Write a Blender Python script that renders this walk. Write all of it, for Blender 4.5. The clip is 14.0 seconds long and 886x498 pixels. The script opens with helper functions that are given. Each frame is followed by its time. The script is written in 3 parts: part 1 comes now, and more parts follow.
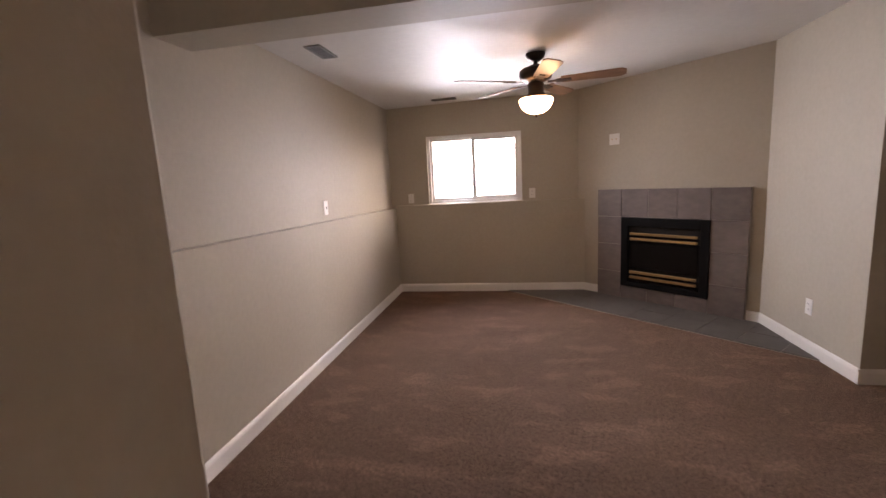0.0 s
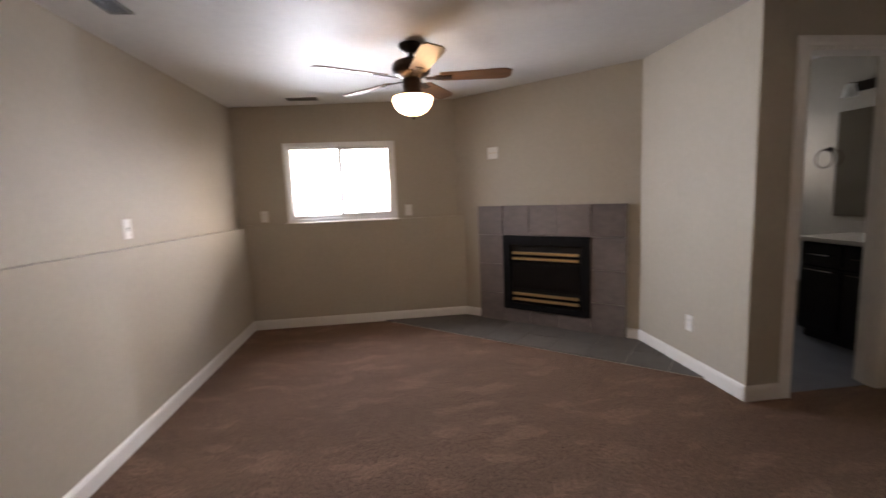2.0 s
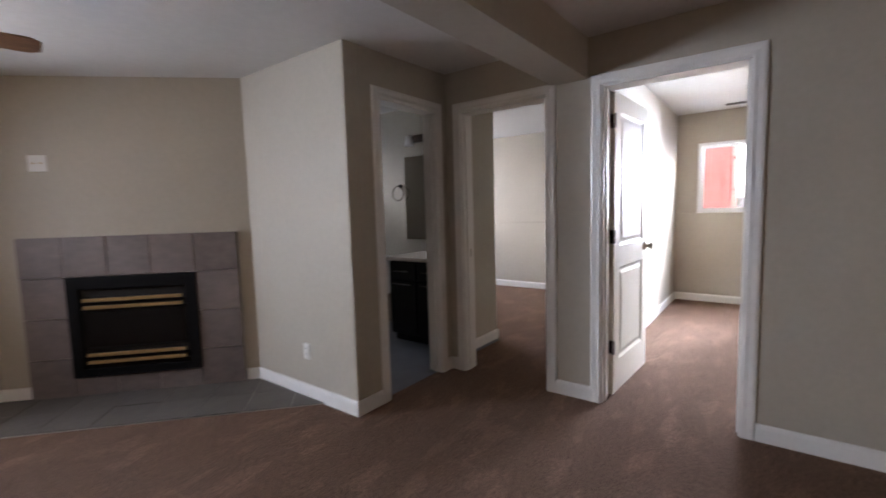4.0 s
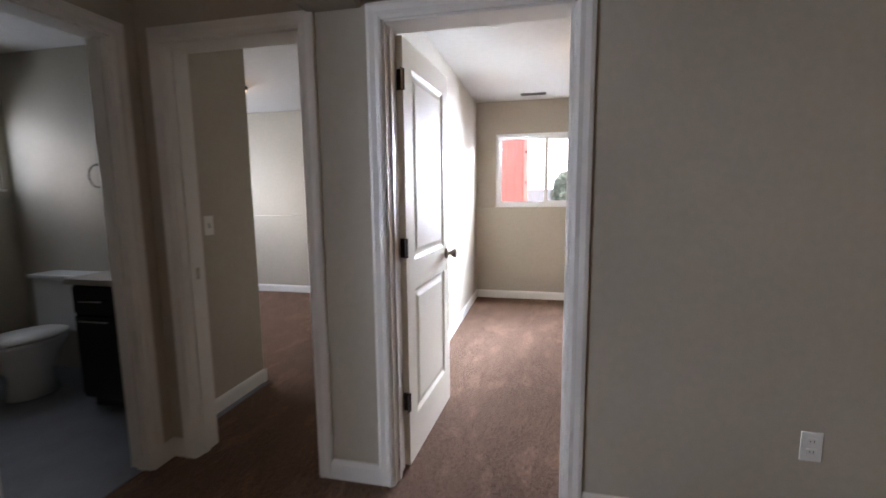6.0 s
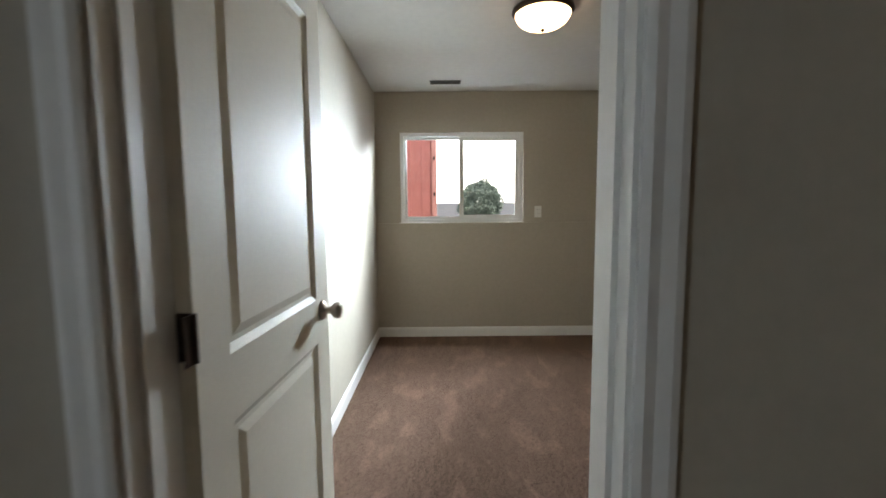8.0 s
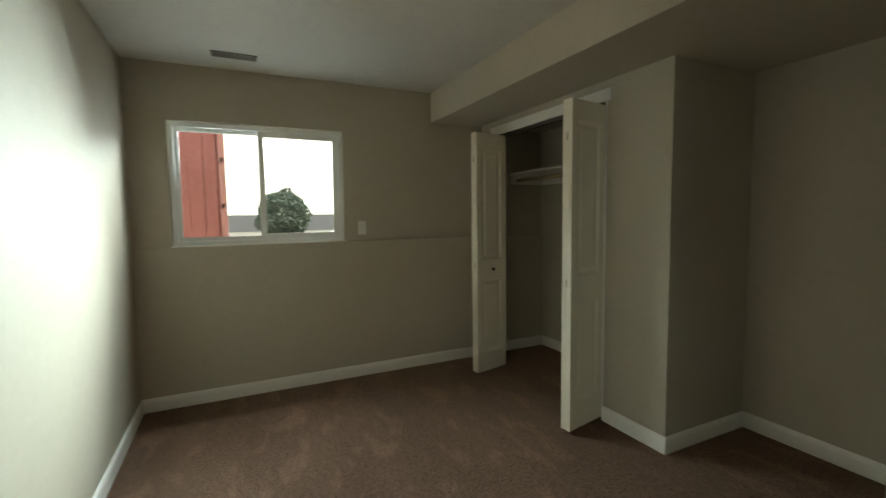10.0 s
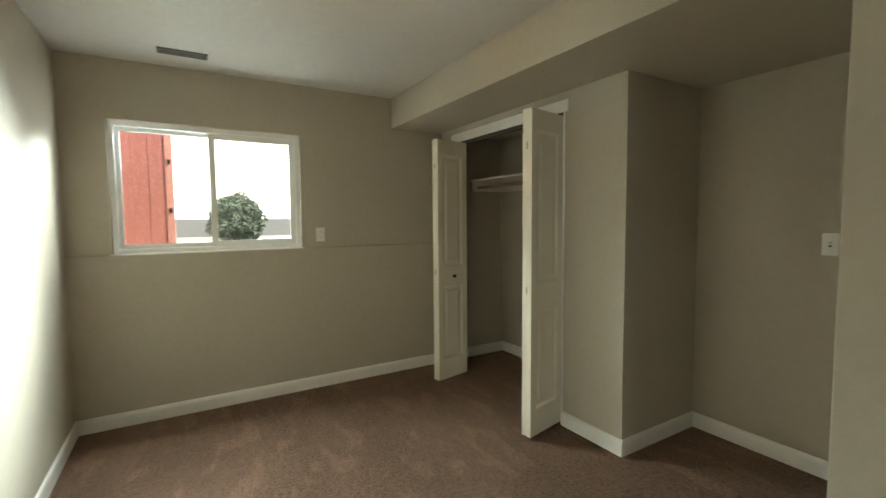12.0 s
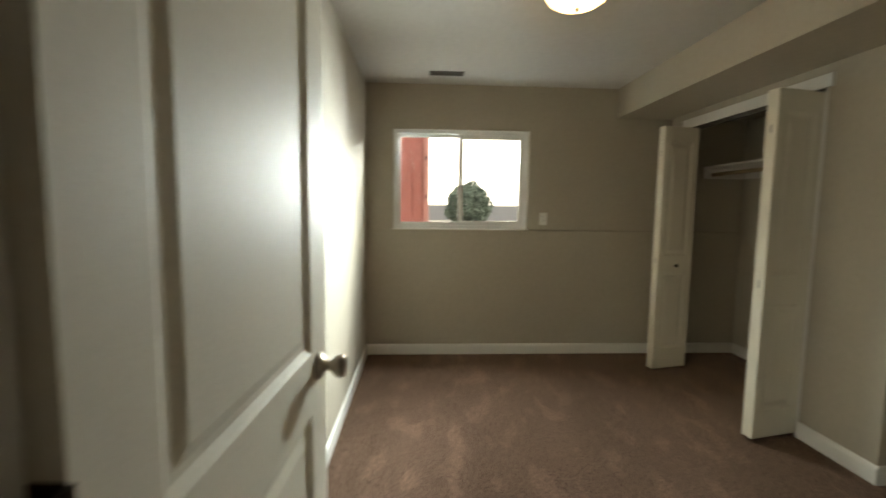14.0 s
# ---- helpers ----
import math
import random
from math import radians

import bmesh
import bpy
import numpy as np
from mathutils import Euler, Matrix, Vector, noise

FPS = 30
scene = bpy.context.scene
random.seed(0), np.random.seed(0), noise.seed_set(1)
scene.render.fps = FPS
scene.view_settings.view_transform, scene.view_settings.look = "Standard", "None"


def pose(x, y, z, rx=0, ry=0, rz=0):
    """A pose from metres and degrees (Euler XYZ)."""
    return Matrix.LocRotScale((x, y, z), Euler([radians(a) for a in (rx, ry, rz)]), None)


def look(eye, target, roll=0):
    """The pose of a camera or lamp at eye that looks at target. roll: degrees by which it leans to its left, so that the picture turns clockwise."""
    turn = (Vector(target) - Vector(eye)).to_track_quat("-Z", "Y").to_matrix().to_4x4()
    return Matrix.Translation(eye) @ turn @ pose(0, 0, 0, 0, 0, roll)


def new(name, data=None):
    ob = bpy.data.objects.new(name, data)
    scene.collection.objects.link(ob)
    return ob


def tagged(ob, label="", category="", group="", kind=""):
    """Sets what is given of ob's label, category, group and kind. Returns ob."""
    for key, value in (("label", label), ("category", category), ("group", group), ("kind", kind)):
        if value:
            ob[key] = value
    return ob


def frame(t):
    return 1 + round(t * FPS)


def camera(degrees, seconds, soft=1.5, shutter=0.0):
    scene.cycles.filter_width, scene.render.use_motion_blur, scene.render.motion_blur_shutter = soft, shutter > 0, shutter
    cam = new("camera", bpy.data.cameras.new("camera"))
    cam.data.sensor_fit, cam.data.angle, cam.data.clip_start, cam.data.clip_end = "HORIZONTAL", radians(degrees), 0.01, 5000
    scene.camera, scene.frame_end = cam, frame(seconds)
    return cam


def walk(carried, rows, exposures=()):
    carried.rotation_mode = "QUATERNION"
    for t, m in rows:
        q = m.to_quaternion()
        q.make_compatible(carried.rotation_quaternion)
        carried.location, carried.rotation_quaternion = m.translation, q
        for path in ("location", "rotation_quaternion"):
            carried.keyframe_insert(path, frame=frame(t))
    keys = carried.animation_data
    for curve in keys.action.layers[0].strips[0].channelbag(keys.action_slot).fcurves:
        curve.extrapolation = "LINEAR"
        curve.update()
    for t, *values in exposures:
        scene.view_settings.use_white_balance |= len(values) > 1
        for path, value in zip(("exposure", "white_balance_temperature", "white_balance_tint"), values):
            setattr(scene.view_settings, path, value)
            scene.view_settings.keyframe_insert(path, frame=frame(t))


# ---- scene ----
cam = camera(90.9, 14.0, shutter=0.5)
PATH = [
    (0, (1.011, 1.344, 1.37), (0.66, 3.288, 1.059), -3.0),
    (0.5, (0.931, 1.517, 1.36), (0.636, 3.479, 1.101), -4.6),
    (1, (0.945, 1.716, 1.339), (0.63, 3.676, 1.09), -3.6),
    (1.5, (0.976, 1.86, 1.35), (0.79, 3.836, 1.101), -2.7),
    (2, (0.974, 1.979, 1.323), (1.201, 3.95, 1.072), -2.4),
    (2.5, (0.96, 2.048, 1.306), (1.608, 3.927, 1.083), -2.9),
    (3, (0.986, 2.094, 1.299), (2.073, 3.757, 1.068), -2.2),
    (3.5, (1.05, 2.141, 1.3), (2.432, 3.567, 1.063), -2.9),
    (4, (1.238, 2.185, 1.305), (2.827, 3.385, 1.123), -1.6),
    (6.3, (2.471, 2.442, 1.344), (4.432, 2.77, 1.129), -0.4),
    (6.5, (2.585, 2.47, 1.313), (4.561, 2.724, 1.139), -0.3),
    (7, (2.861, 2.543, 1.34), (4.848, 2.701, 1.179), -0.8),
    (7.2, (2.982, 2.55, 1.321), (4.969, 2.693, 1.138), -0.9),
    (9.5, (4.098, 2.59, 1.35), (5.999, 1.983, 1.223), -0.3),
    (10, (4.218, 2.58, 1.366), (6.016, 1.72, 1.21), -0.8),
    (10.5, (4.272, 2.557, 1.364), (5.953, 1.483, 1.213), -0.9),
    (11, (4.285, 2.546, 1.383), (5.897, 1.374, 1.222), -0.5),
    (11.5, (4.276, 2.557, 1.376), (5.908, 1.411, 1.232), -0.2),
    (12, (4.245, 2.571, 1.382), (5.96, 1.55, 1.246), -0.5),
    (12.5, (4.169, 2.582, 1.366), (5.981, 1.742, 1.257), -0.2),
    (13, (4.085, 2.603, 1.373), (5.991, 2.012, 1.24), 0.6),
    (13.5, (3.989, 2.65, 1.372), (5.938, 2.215, 1.253), 0.1),
    (14, (3.868, 2.734, 1.359), (5.856, 2.628, 1.17), 0.7),
]
EXPOSURE = [
    (0.0, 2.4, 7500, 31), (1.5, 2.25, 7200, 25), (2.5, 2.35, 6800, 21), (4.0, 2.3, 6300, 21), (6.3, 2.05, 6300, 18), (7.2, 1.7, 6300, 13),
    (9.3, 0.3, 7000, -2), (10.5, 0.7, 7100, -7), (11.5, 1.15, 7200, -5), (12.5, 1.4, 7400, -1), (13.3, 0.95, 7600, 2), (14.0, 0.8, 7700, 2),
]
walk(cam, [(t, look(e, a, r)) for t, e, a, r in PATH], exposures=EXPOSURE)

# ---- world and light ----
world = bpy.data.worlds.new("sky")
scene.world = world
world.use_nodes = True
wn = world.node_tree
sky = wn.nodes.new("ShaderNodeTexSky")
sky.sky_type, sky.sun_disc, sky.dust_density, sky.air_density = "NISHITA", False, 2.0, 1.0
sky.sun_elevation, sky.sun_rotation = radians(48), radians(215)
wn.links.new(sky.outputs[0], wn.nodes["Background"].inputs[0])
wn.nodes["Background"].inputs[1].default_value = 0.15
sun = new("sun", bpy.data.lights.new("sun", "SUN"))
sun.data.energy, sun.data.angle, sun.data.color = 4.5, radians(0.5), (1.0, 0.95, 0.88)
sun.matrix_world = look((0, 0, 0), (0.30, 0.55, -0.78))


def area(name, eye, target, sx, sy, watts, colour):
    ob = new(name, bpy.data.lights.new(name, "AREA"))
    ob.data.shape, ob.data.size, ob.data.size_y = "RECTANGLE", sx, sy
    ob.data.energy, ob.data.color = watts, colour
    ob.matrix_world = look(eye, target)
    return ob


DAY = (0.76, 0.88, 1.0)
area("daylight_family_room", (0.48, 6.80, 1.50), (2.0, 3.6, 0.75), 1.02, 0.70, 12, DAY).data.spread = radians(125)
# thin lamps at the bedroom window's side and head stand in for low sky light
area("daylight_bedroom", (8.06, 1.768, 1.62), (5.8, 2.80, 1.05), 0.036, 0.62, 30, DAY).data.spread = radians(74)
area("daylight_bedroom_head", (8.05, 2.36, 2.040), (4.7, 2.62, 0.70), 1.12, 0.034, 36, DAY).data.spread = radians(110)
# added lamp behind an unseen north window, brightens the second bedroom
area("added_daylight_second_bedroom", (6.5, 7.38, 1.6), (6.3, 5.0, 0.5), 1.2, 0.8, 13, DAY)
# added bluish lamp outside an unseen window, lifts the dark bathroom
area("added_daylight_bathroom", (4.57, 6.54, 1.7), (4.2, 5.0, 0.9), 0.45, 0.55, 1.6, DAY)

# ---- materials ----


def material(name, colour, rough=0.6, metal=0.0, vary=0.12, scale=6.0, fine=120.0, bump=0.0, bump_scale=200.0, spec=0.5, random_vary=0.0, stretch=None):
    m = bpy.data.materials.new(name)
    m.use_nodes = True
    n, l = m.node_tree.nodes, m.node_tree.links
    b = n["Principled BSDF"]
    b.inputs["Roughness"].default_value, b.inputs["Metallic"].default_value = rough, metal
    b.inputs["Specular IOR Level"].default_value = spec
    co = n.new("ShaderNodeTexCoord")
    src = co.outputs["Object"]
    if stretch:
        mp = n.new("ShaderNodeMapping")
        mp.inputs["Scale"].default_value = stretch
        l.new(src, mp.inputs[0])
        src = mp.outputs[0]
    big, small = n.new("ShaderNodeTexNoise"), n.new("ShaderNodeTexNoise")
    big.inputs["Scale"].default_value, small.inputs["Scale"].default_value = scale, fine
    big.inputs["Detail"].default_value = 4
    for t in (big, small):
        l.new(src, t.inputs["Vector"])
    add = n.new("ShaderNodeMath")
    add.operation = "ADD"
    l.new(big.outputs[0], add.inputs[0]), l.new(small.outputs[0], add.inputs[1])
    last = add.outputs[0]
    if random_vary:
        info, mul = n.new("ShaderNodeObjectInfo"), n.new("ShaderNodeMath")
        mul.operation, mul.inputs[1].default_value = "MULTIPLY_ADD", random_vary
        l.new(info.outputs["Random"], mul.inputs[0]), l.new(last, mul.inputs[2])
        last = mul.outputs[0]
    ramp = n.new("ShaderNodeMapRange")
    ramp.inputs["From Min"].default_value, ramp.inputs["From Max"].default_value = 0.6, 1.4 + random_vary
    ramp.inputs["To Min"].default_value, ramp.inputs["To Max"].default_value = 1 - vary, 1 + vary
    l.new(last, ramp.inputs["Value"])
    hue = n.new("ShaderNodeHueSaturation")
    hue.inputs["Color"].default_value = (*colour, 1)
    l.new(ramp.outputs[0], hue.inputs["Value"])
    l.new(hue.outputs[0], b.inputs["Base Color"])
    if bump:
        bt, bp = n.new("ShaderNodeTexNoise"), n.new("ShaderNodeBump")
        bt.inputs["Scale"].default_value, bt.inputs["Detail"].default_value = bump_scale, 3
        bp.inputs["Strength"].default_value, bp.inputs["Distance"].default_value = bump, 0.01
        l.new(src, bt.inputs["Vector"]), l.new(bt.outputs[0], bp.inputs["Height"]), l.new(bp.outputs[0], b.inputs["Normal"])
    return m


PAINT = material("taupe_paint", (0.45, 0.405, 0.328), 0.65, vary=0.05, scale=1.5, fine=30, bump=0.07, bump_scale=110, spec=0.3)
CEIL = material("ceiling_paint", (0.62, 0.60, 0.565), 0.6, vary=0.05, scale=1.2, fine=20, bump=0.12, bump_scale=30, spec=0.3)
TRIM = material("white_trim_paint", (0.78, 0.76, 0.72), 0.42, vary=0.03, scale=3, fine=40, spec=0.5)
DOOR = material("door_paint", (0.76, 0.71, 0.60), 0.52, vary=0.03, scale=3, fine=60, bump=0.05, bump_scale=120, spec=0.35)
VINYL = material("white_vinyl", (0.80, 0.80, 0.79), 0.3, vary=0.02)
PLATE = material("white_plastic", (0.78, 0.77, 0.73), 0.3, vary=0.02)
TILE = material("slate_tile", (0.185, 0.152, 0.142), 0.5, vary=0.34, scale=5, fine=16, bump=0.10, bump_scale=10, random_vary=0.5, stretch=(0.8, 1, 1.6))
HEARTH = material("hearth_tile", (0.105, 0.093, 0.080), 0.55, vary=0.25, scale=4, fine=14, bump=0.1, bump_scale=10, random_vary=0.5, stretch=(1, 1.6, 1))
GROUT = material("grout", (0.40, 0.37, 0.33), 0.9, vary=0.1)
BLACK = material("black_metal", (0.006, 0.006, 0.007), 0.5, vary=0.2, spec=0.15)
# near-black for the recess behind the louvres
FIREBOX = material("dark_firebox", (0.012, 0.010, 0.009), 0.8, vary=0.4)
BRASS = material("brass", (0.62, 0.44, 0.22), 0.3, metal=1.0, vary=0.1)
BRONZE = material("oil_rubbed_bronze", (0.045, 0.030, 0.022), 0.35, metal=0.8, vary=0.2)
NICKEL = material("satin_nickel", (0.42, 0.38, 0.33), 0.28, metal=1.0, vary=0.06)
CHROME = material("chrome", (0.7, 0.7, 0.7), 0.12, metal=1.0, vary=0.03)
WOOD = material("fan_blade_wood", (0.20, 0.105, 0.055), 0.35, vary=0.4, scale=4, fine=30, stretch=(1, 9, 9))
PALE = material("pale_blade_underside", (0.62, 0.52, 0.40), 0.4, vary=0.12, scale=4, fine=30, stretch=(1, 9, 9))
VENT = material("vent_metal", (0.10, 0.085, 0.07), 0.5, vary=0.1)
DARK = material("dark_void", (0.01, 0.01, 0.01), 0.9, vary=0.1)
ESPRESSO = material("espresso_cabinet", (0.012, 0.010, 0.010), 0.25, vary=0.3, spec=0.5)
COUNTER = material("beige_counter", (0.5, 0.46, 0.40), 0.25, vary=0.15, scale=30)
VINYLFLOOR = material("grey_bath_floor", (0.20, 0.21, 0.23), 0.4, vary=0.2, scale=6)
PORCELAIN = material("porcelain", (0.8, 0.8, 0.79), 0.15, vary=0.01)
REDWOOD = material("red_painted_boards", (0.36, 0.125, 0.11), 0.8, vary=0.4, scale=7, fine=60, random_vary=0.5, stretch=(1, 1, 0.25))
FADED = material("faded_red_board", (0.50, 0.24, 0.21), 0.8, vary=0.2, scale=7, fine=60, stretch=(1, 1, 0.25))


def flaking(m, colour, scale, lo, hi):
    """Lays flecks of a bare colour over a painted material."""
    n, l = m.node_tree.nodes, m.node_tree.links
    b = n["Principled BSDF"]
    paint = b.inputs["Base Color"].links[0].from_socket
    co, mp, x, r, mix = (n.new("ShaderNode" + k) for k in ("TexCoord", "Mapping", "TexNoise", "MapRange", "MixRGB"))
    mp.inputs["Scale"].default_value = (1, 1, 0.6)
    x.inputs["Scale"].default_value, x.inputs["Detail"].default_value, x.inputs["Roughness"].default_value = scale, 4, 0.65
    r.inputs["From Min"].default_value, r.inputs["From Max"].default_value = lo, hi
    mix.inputs[2].default_value = (*colour, 1)
    l.new(co.outputs["Object"], mp.inputs[0]), l.new(mp.outputs[0], x.inputs["Vector"]), l.new(x.outputs[0], r.inputs["Value"])
    l.new(r.outputs[0], mix.inputs[0]), l.new(paint, mix.inputs[1]), l.new(mix.outputs[0], b.inputs["Base Color"])


flaking(REDWOOD, (0.72, 0.62, 0.58), 95, 0.58, 0.74)
LEAF = material("bush_leaves", (0.12, 0.155, 0.12), 0.6, vary=0.3, scale=3)
BARK = material("bush_wood", (0.10, 0.07, 0.05), 0.8, vary=0.3)
EARTH = material("gravel_ground", (0.30, 0.28, 0.25), 0.9, vary=0.25, scale=0.8, fine=30, bump=0.4, bump_scale=20)
CONCRETE = material("grey_block_wall", (0.20, 0.20, 0.21), 0.85, vary=0.12, scale=2)
ROD = material("closet_rod_wood", (0.45, 0.33, 0.18), 0.4, vary=0.15, stretch=(1, 8, 8))


def carpet_material():
    m = bpy.data.materials.new("brown_carpet")
    m.use_nodes = True
    n, l = m.node_tree.nodes, m.node_tree.links
    p = n["Principled BSDF"]
    p.inputs["Roughness"].default_value, p.inputs["Specular IOR Level"].default_value = 0.95, 0.1
    p.inputs["Sheen Weight"].default_value, p.inputs["Sheen Roughness"].default_value = 0.36, 0.35
    p.inputs["Sheen Tint"].default_value = (0.90, 0.65, 0.42, 1)
    co = n.new("ShaderNodeTexCoord")

    def tex(scale, detail, lo, hi, to0, to1, stretch=(1, 1, 1), rough=0.5):
        mp, x, r = n.new("ShaderNodeMapping"), n.new("ShaderNodeTexNoise"), n.new("ShaderNodeMapRange")
        mp.inputs["Scale"].default_value = stretch
        mp.inputs["Rotation"].default_value = (0, 0, 0.25)
        x.inputs["Scale"].default_value, x.inputs["Detail"].default_value, x.inputs["Roughness"].default_value = scale, detail, rough
        for name, value in (("From Min", lo), ("From Max", hi), ("To Min", to0), ("To Max", to1)):
            r.inputs[name].default_value = value
        l.new(co.outputs["Object"], mp.inputs[0]), l.new(mp.outputs[0], x.inputs["Vector"]), l.new(x.outputs[0], r.inputs["Value"])
        return r.outputs[0], x.outputs[0]

    tuft, raw = tex(52, 6, 0.33, 0.67, 0.15, 2.0, rough=0.8)
    tread, _ = tex(3.6, 1.5, 0.56, 0.615, 0.95, 1.32, (0.9, 2.0, 1))
    sweep, _ = tex(1.3, 3, 0.35, 0.65, 0.86, 1.14, (0.5, 2.2, 1))
    a, c = n.new("ShaderNodeMath"), n.new("ShaderNodeMath")
    a.operation = c.operation = "MULTIPLY"
    l.new(tuft, a.inputs[0]), l.new(tread, a.inputs[1]), l.new(a.outputs[0], c.inputs[0]), l.new(sweep, c.inputs[1])
    hue = n.new("ShaderNodeHueSaturation")
    hue.inputs["Color"].default_value = (0.124, 0.071, 0.053, 1)
    l.new(c.outputs[0], hue.inputs["Value"]), l.new(hue.outputs[0], p.inputs["Base Color"])
    bump = n.new("ShaderNodeBump")
    bump.inputs["Strength"].default_value, bump.inputs["Distance"].default_value = 1.0, 0.02
    l.new(raw, bump.inputs["Height"]), l.new(bump.outputs[0], p.inputs["Normal"])
    return m


CARPET = carpet_material()
GLASS = bpy.data.materials.new("window_glass")
GLASS.use_nodes = True
gb = GLASS.node_tree.nodes["Principled BSDF"]
gb.inputs["Transmission Weight"].default_value, gb.inputs["Roughness"].default_value, gb.inputs["IOR"].default_value = 1.0, 0.0, 1.01
FIREGLASS = material("smoked_glass", (0.008, 0.007, 0.007), 0.15, vary=0.1, spec=0.2)
MIRROR = bpy.data.materials.new("mirror")
MIRROR.use_nodes = True
mb = MIRROR.node_tree.nodes["Principled BSDF"]
mb.inputs["Metallic"].default_value, mb.inputs["Roughness"].default_value, mb.inputs["Base Color"].default_value = 1.0, 0.02, (0.85, 0.87, 0.88, 1)


def glow(name, colour, strength):
    m = bpy.data.materials.new(name)
    m.use_nodes = True
    b = m.node_tree.nodes["Principled BSDF"]
    b.inputs["Base Color"].default_value = (0.85, 0.8, 0.7, 1)
    b.inputs["Emission Color"].default_value, b.inputs["Emission Strength"].default_value = (*colour, 1), strength
    return m


GLOBE = glow("lit_frosted_glass", (1.0, 0.68, 0.37), 3.6)

HALL = glow("lit_hall_glass", (1.0, 0.66, 0.36), 3.2)
DIM = glow("lit_dome_glass", (1.0, 0.66, 0.34), 3.2)

# ---- mesh helpers ----


def add_box(bm, x0, y0, z0, x1, y1, z1, bevel=0.0):
    v = [bm.verts.new((x, y, z)) for x in (x0, x1) for y in (y0, y1) for z in (z0, z1)]
    fs = [bm.faces.new([v[i] for i in q]) for q in ((0, 1, 3, 2), (4, 6, 7, 5), (0, 4, 5, 1), (2, 3, 7, 6), (0, 2, 6, 4), (1, 5, 7, 3))]
    if bevel:
        es = list({e for f in fs for e in f.edges})
        bmesh.ops.bevel(bm, geom=es, offset=bevel, segments=2, affect="EDGES", profile=0.6)


def box(x0, y0, z0, x1, y1, z1, bevel=0.0):
    bm = bmesh.new()
    add_box(bm, min(x0, x1), min(y0, y1), min(z0, z1), max(x0, x1), max(y0, y1), max(z0, z1), bevel)
    return bm


def prism(points, z0, z1):
    """A vertical prism over a polygon of (x, y); z0 and z1 may be functions of x, y."""
    lo = z0 if callable(z0) else (lambda x, y: z0)
    hi = z1 if callable(z1) else (lambda x, y: z1)
    bm = bmesh.new()
    a = [bm.verts.new((x, y, lo(x, y))) for x, y in points]
    b = [bm.verts.new((x, y, hi(x, y))) for x, y in points]
    bm.faces.new(a[::-1]), bm.faces.new(b)
    for i in range(len(points)):
        j = (i + 1) % len(points)
        bm.faces.new((a[i], a[j], b[j], b[i]))
    bmesh.ops.recalc_face_normals(bm, faces=bm.faces)
    return bm


def lathe(profile, steps=32, axis="z"):
    """Turns (radius, height) rows round the upright axis."""
    bm = bmesh.new()
    rings = []
    for r, h in profile:
        rings.append([bm.verts.new((r * math.cos(2 * math.pi * k / steps), r * math.sin(2 * math.pi * k / steps), h)) for k in range(steps)])
    for a, b in zip(rings, rings[1:]):
        for k in range(steps):
            bm.faces.new((a[k], a[(k + 1) % steps], b[(k + 1) % steps], b[k]))
    bm.faces.new(rings[0][::-1]), bm.faces.new(rings[-1])
    bmesh.ops.remove_doubles(bm, verts=bm.verts, dist=1e-5)
    bmesh.ops.recalc_face_normals(bm, faces=bm.faces)
    for f in bm.faces:
        f.smooth = True
    return bm


def tube(points, radius, steps=10):
    bm = bmesh.new()
    rings = []
    pts = [Vector(p) for p in points]
    for i, p in enumerate(pts):
        d = (pts[min(i + 1, len(pts) - 1)] - pts[max(i - 1, 0)]).normalized()
        u = d.orthogonal().normalized()
        if rings:
            u = (last - d * last.dot(d)).normalized()
        last = u
        w = d.cross(u)
        rings.append([bm.verts.new(p + radius * (math.cos(2 * math.pi * k / steps) * u + math.sin(2 * math.pi * k / steps) * w)) for k in range(steps)])
    for a, b in zip(rings, rings[1:]):
        for k in range(steps):
            f = bm.faces.new((a[k], a[(k + 1) % steps], b[(k + 1) % steps], b[k]))
            f.smooth = True
    bm.faces.new(rings[0][::-1]), bm.faces.new(rings[-1])
    return bm


def mesh_of(name, bm, mat):
    me = bpy.data.meshes.new(name)
    bmesh.ops.recalc_face_normals(bm, faces=bm.faces)
    bm.to_mesh(me)
    bm.free()
    me.materials.append(mat)
    return me


def part(name, bm, mat, parent, label=""):
    ob = new(name, mesh_of(name, bm, mat))
    ob.parent = parent
    if label:
        tagged(ob, label)
    return ob


def solid(name, bm, mat, label="", category="", kind="structure", group=""):
    return tagged(new(name, mesh_of(name, bm, mat)), label, category, group, kind)


def thing(name, label, category, place=(0, 0, 0), turn=0, kind="", group=""):
    ob = new(name)
    ob.matrix_world = pose(*place, 0, 0, turn)
    return tagged(ob, label, category, group, kind)


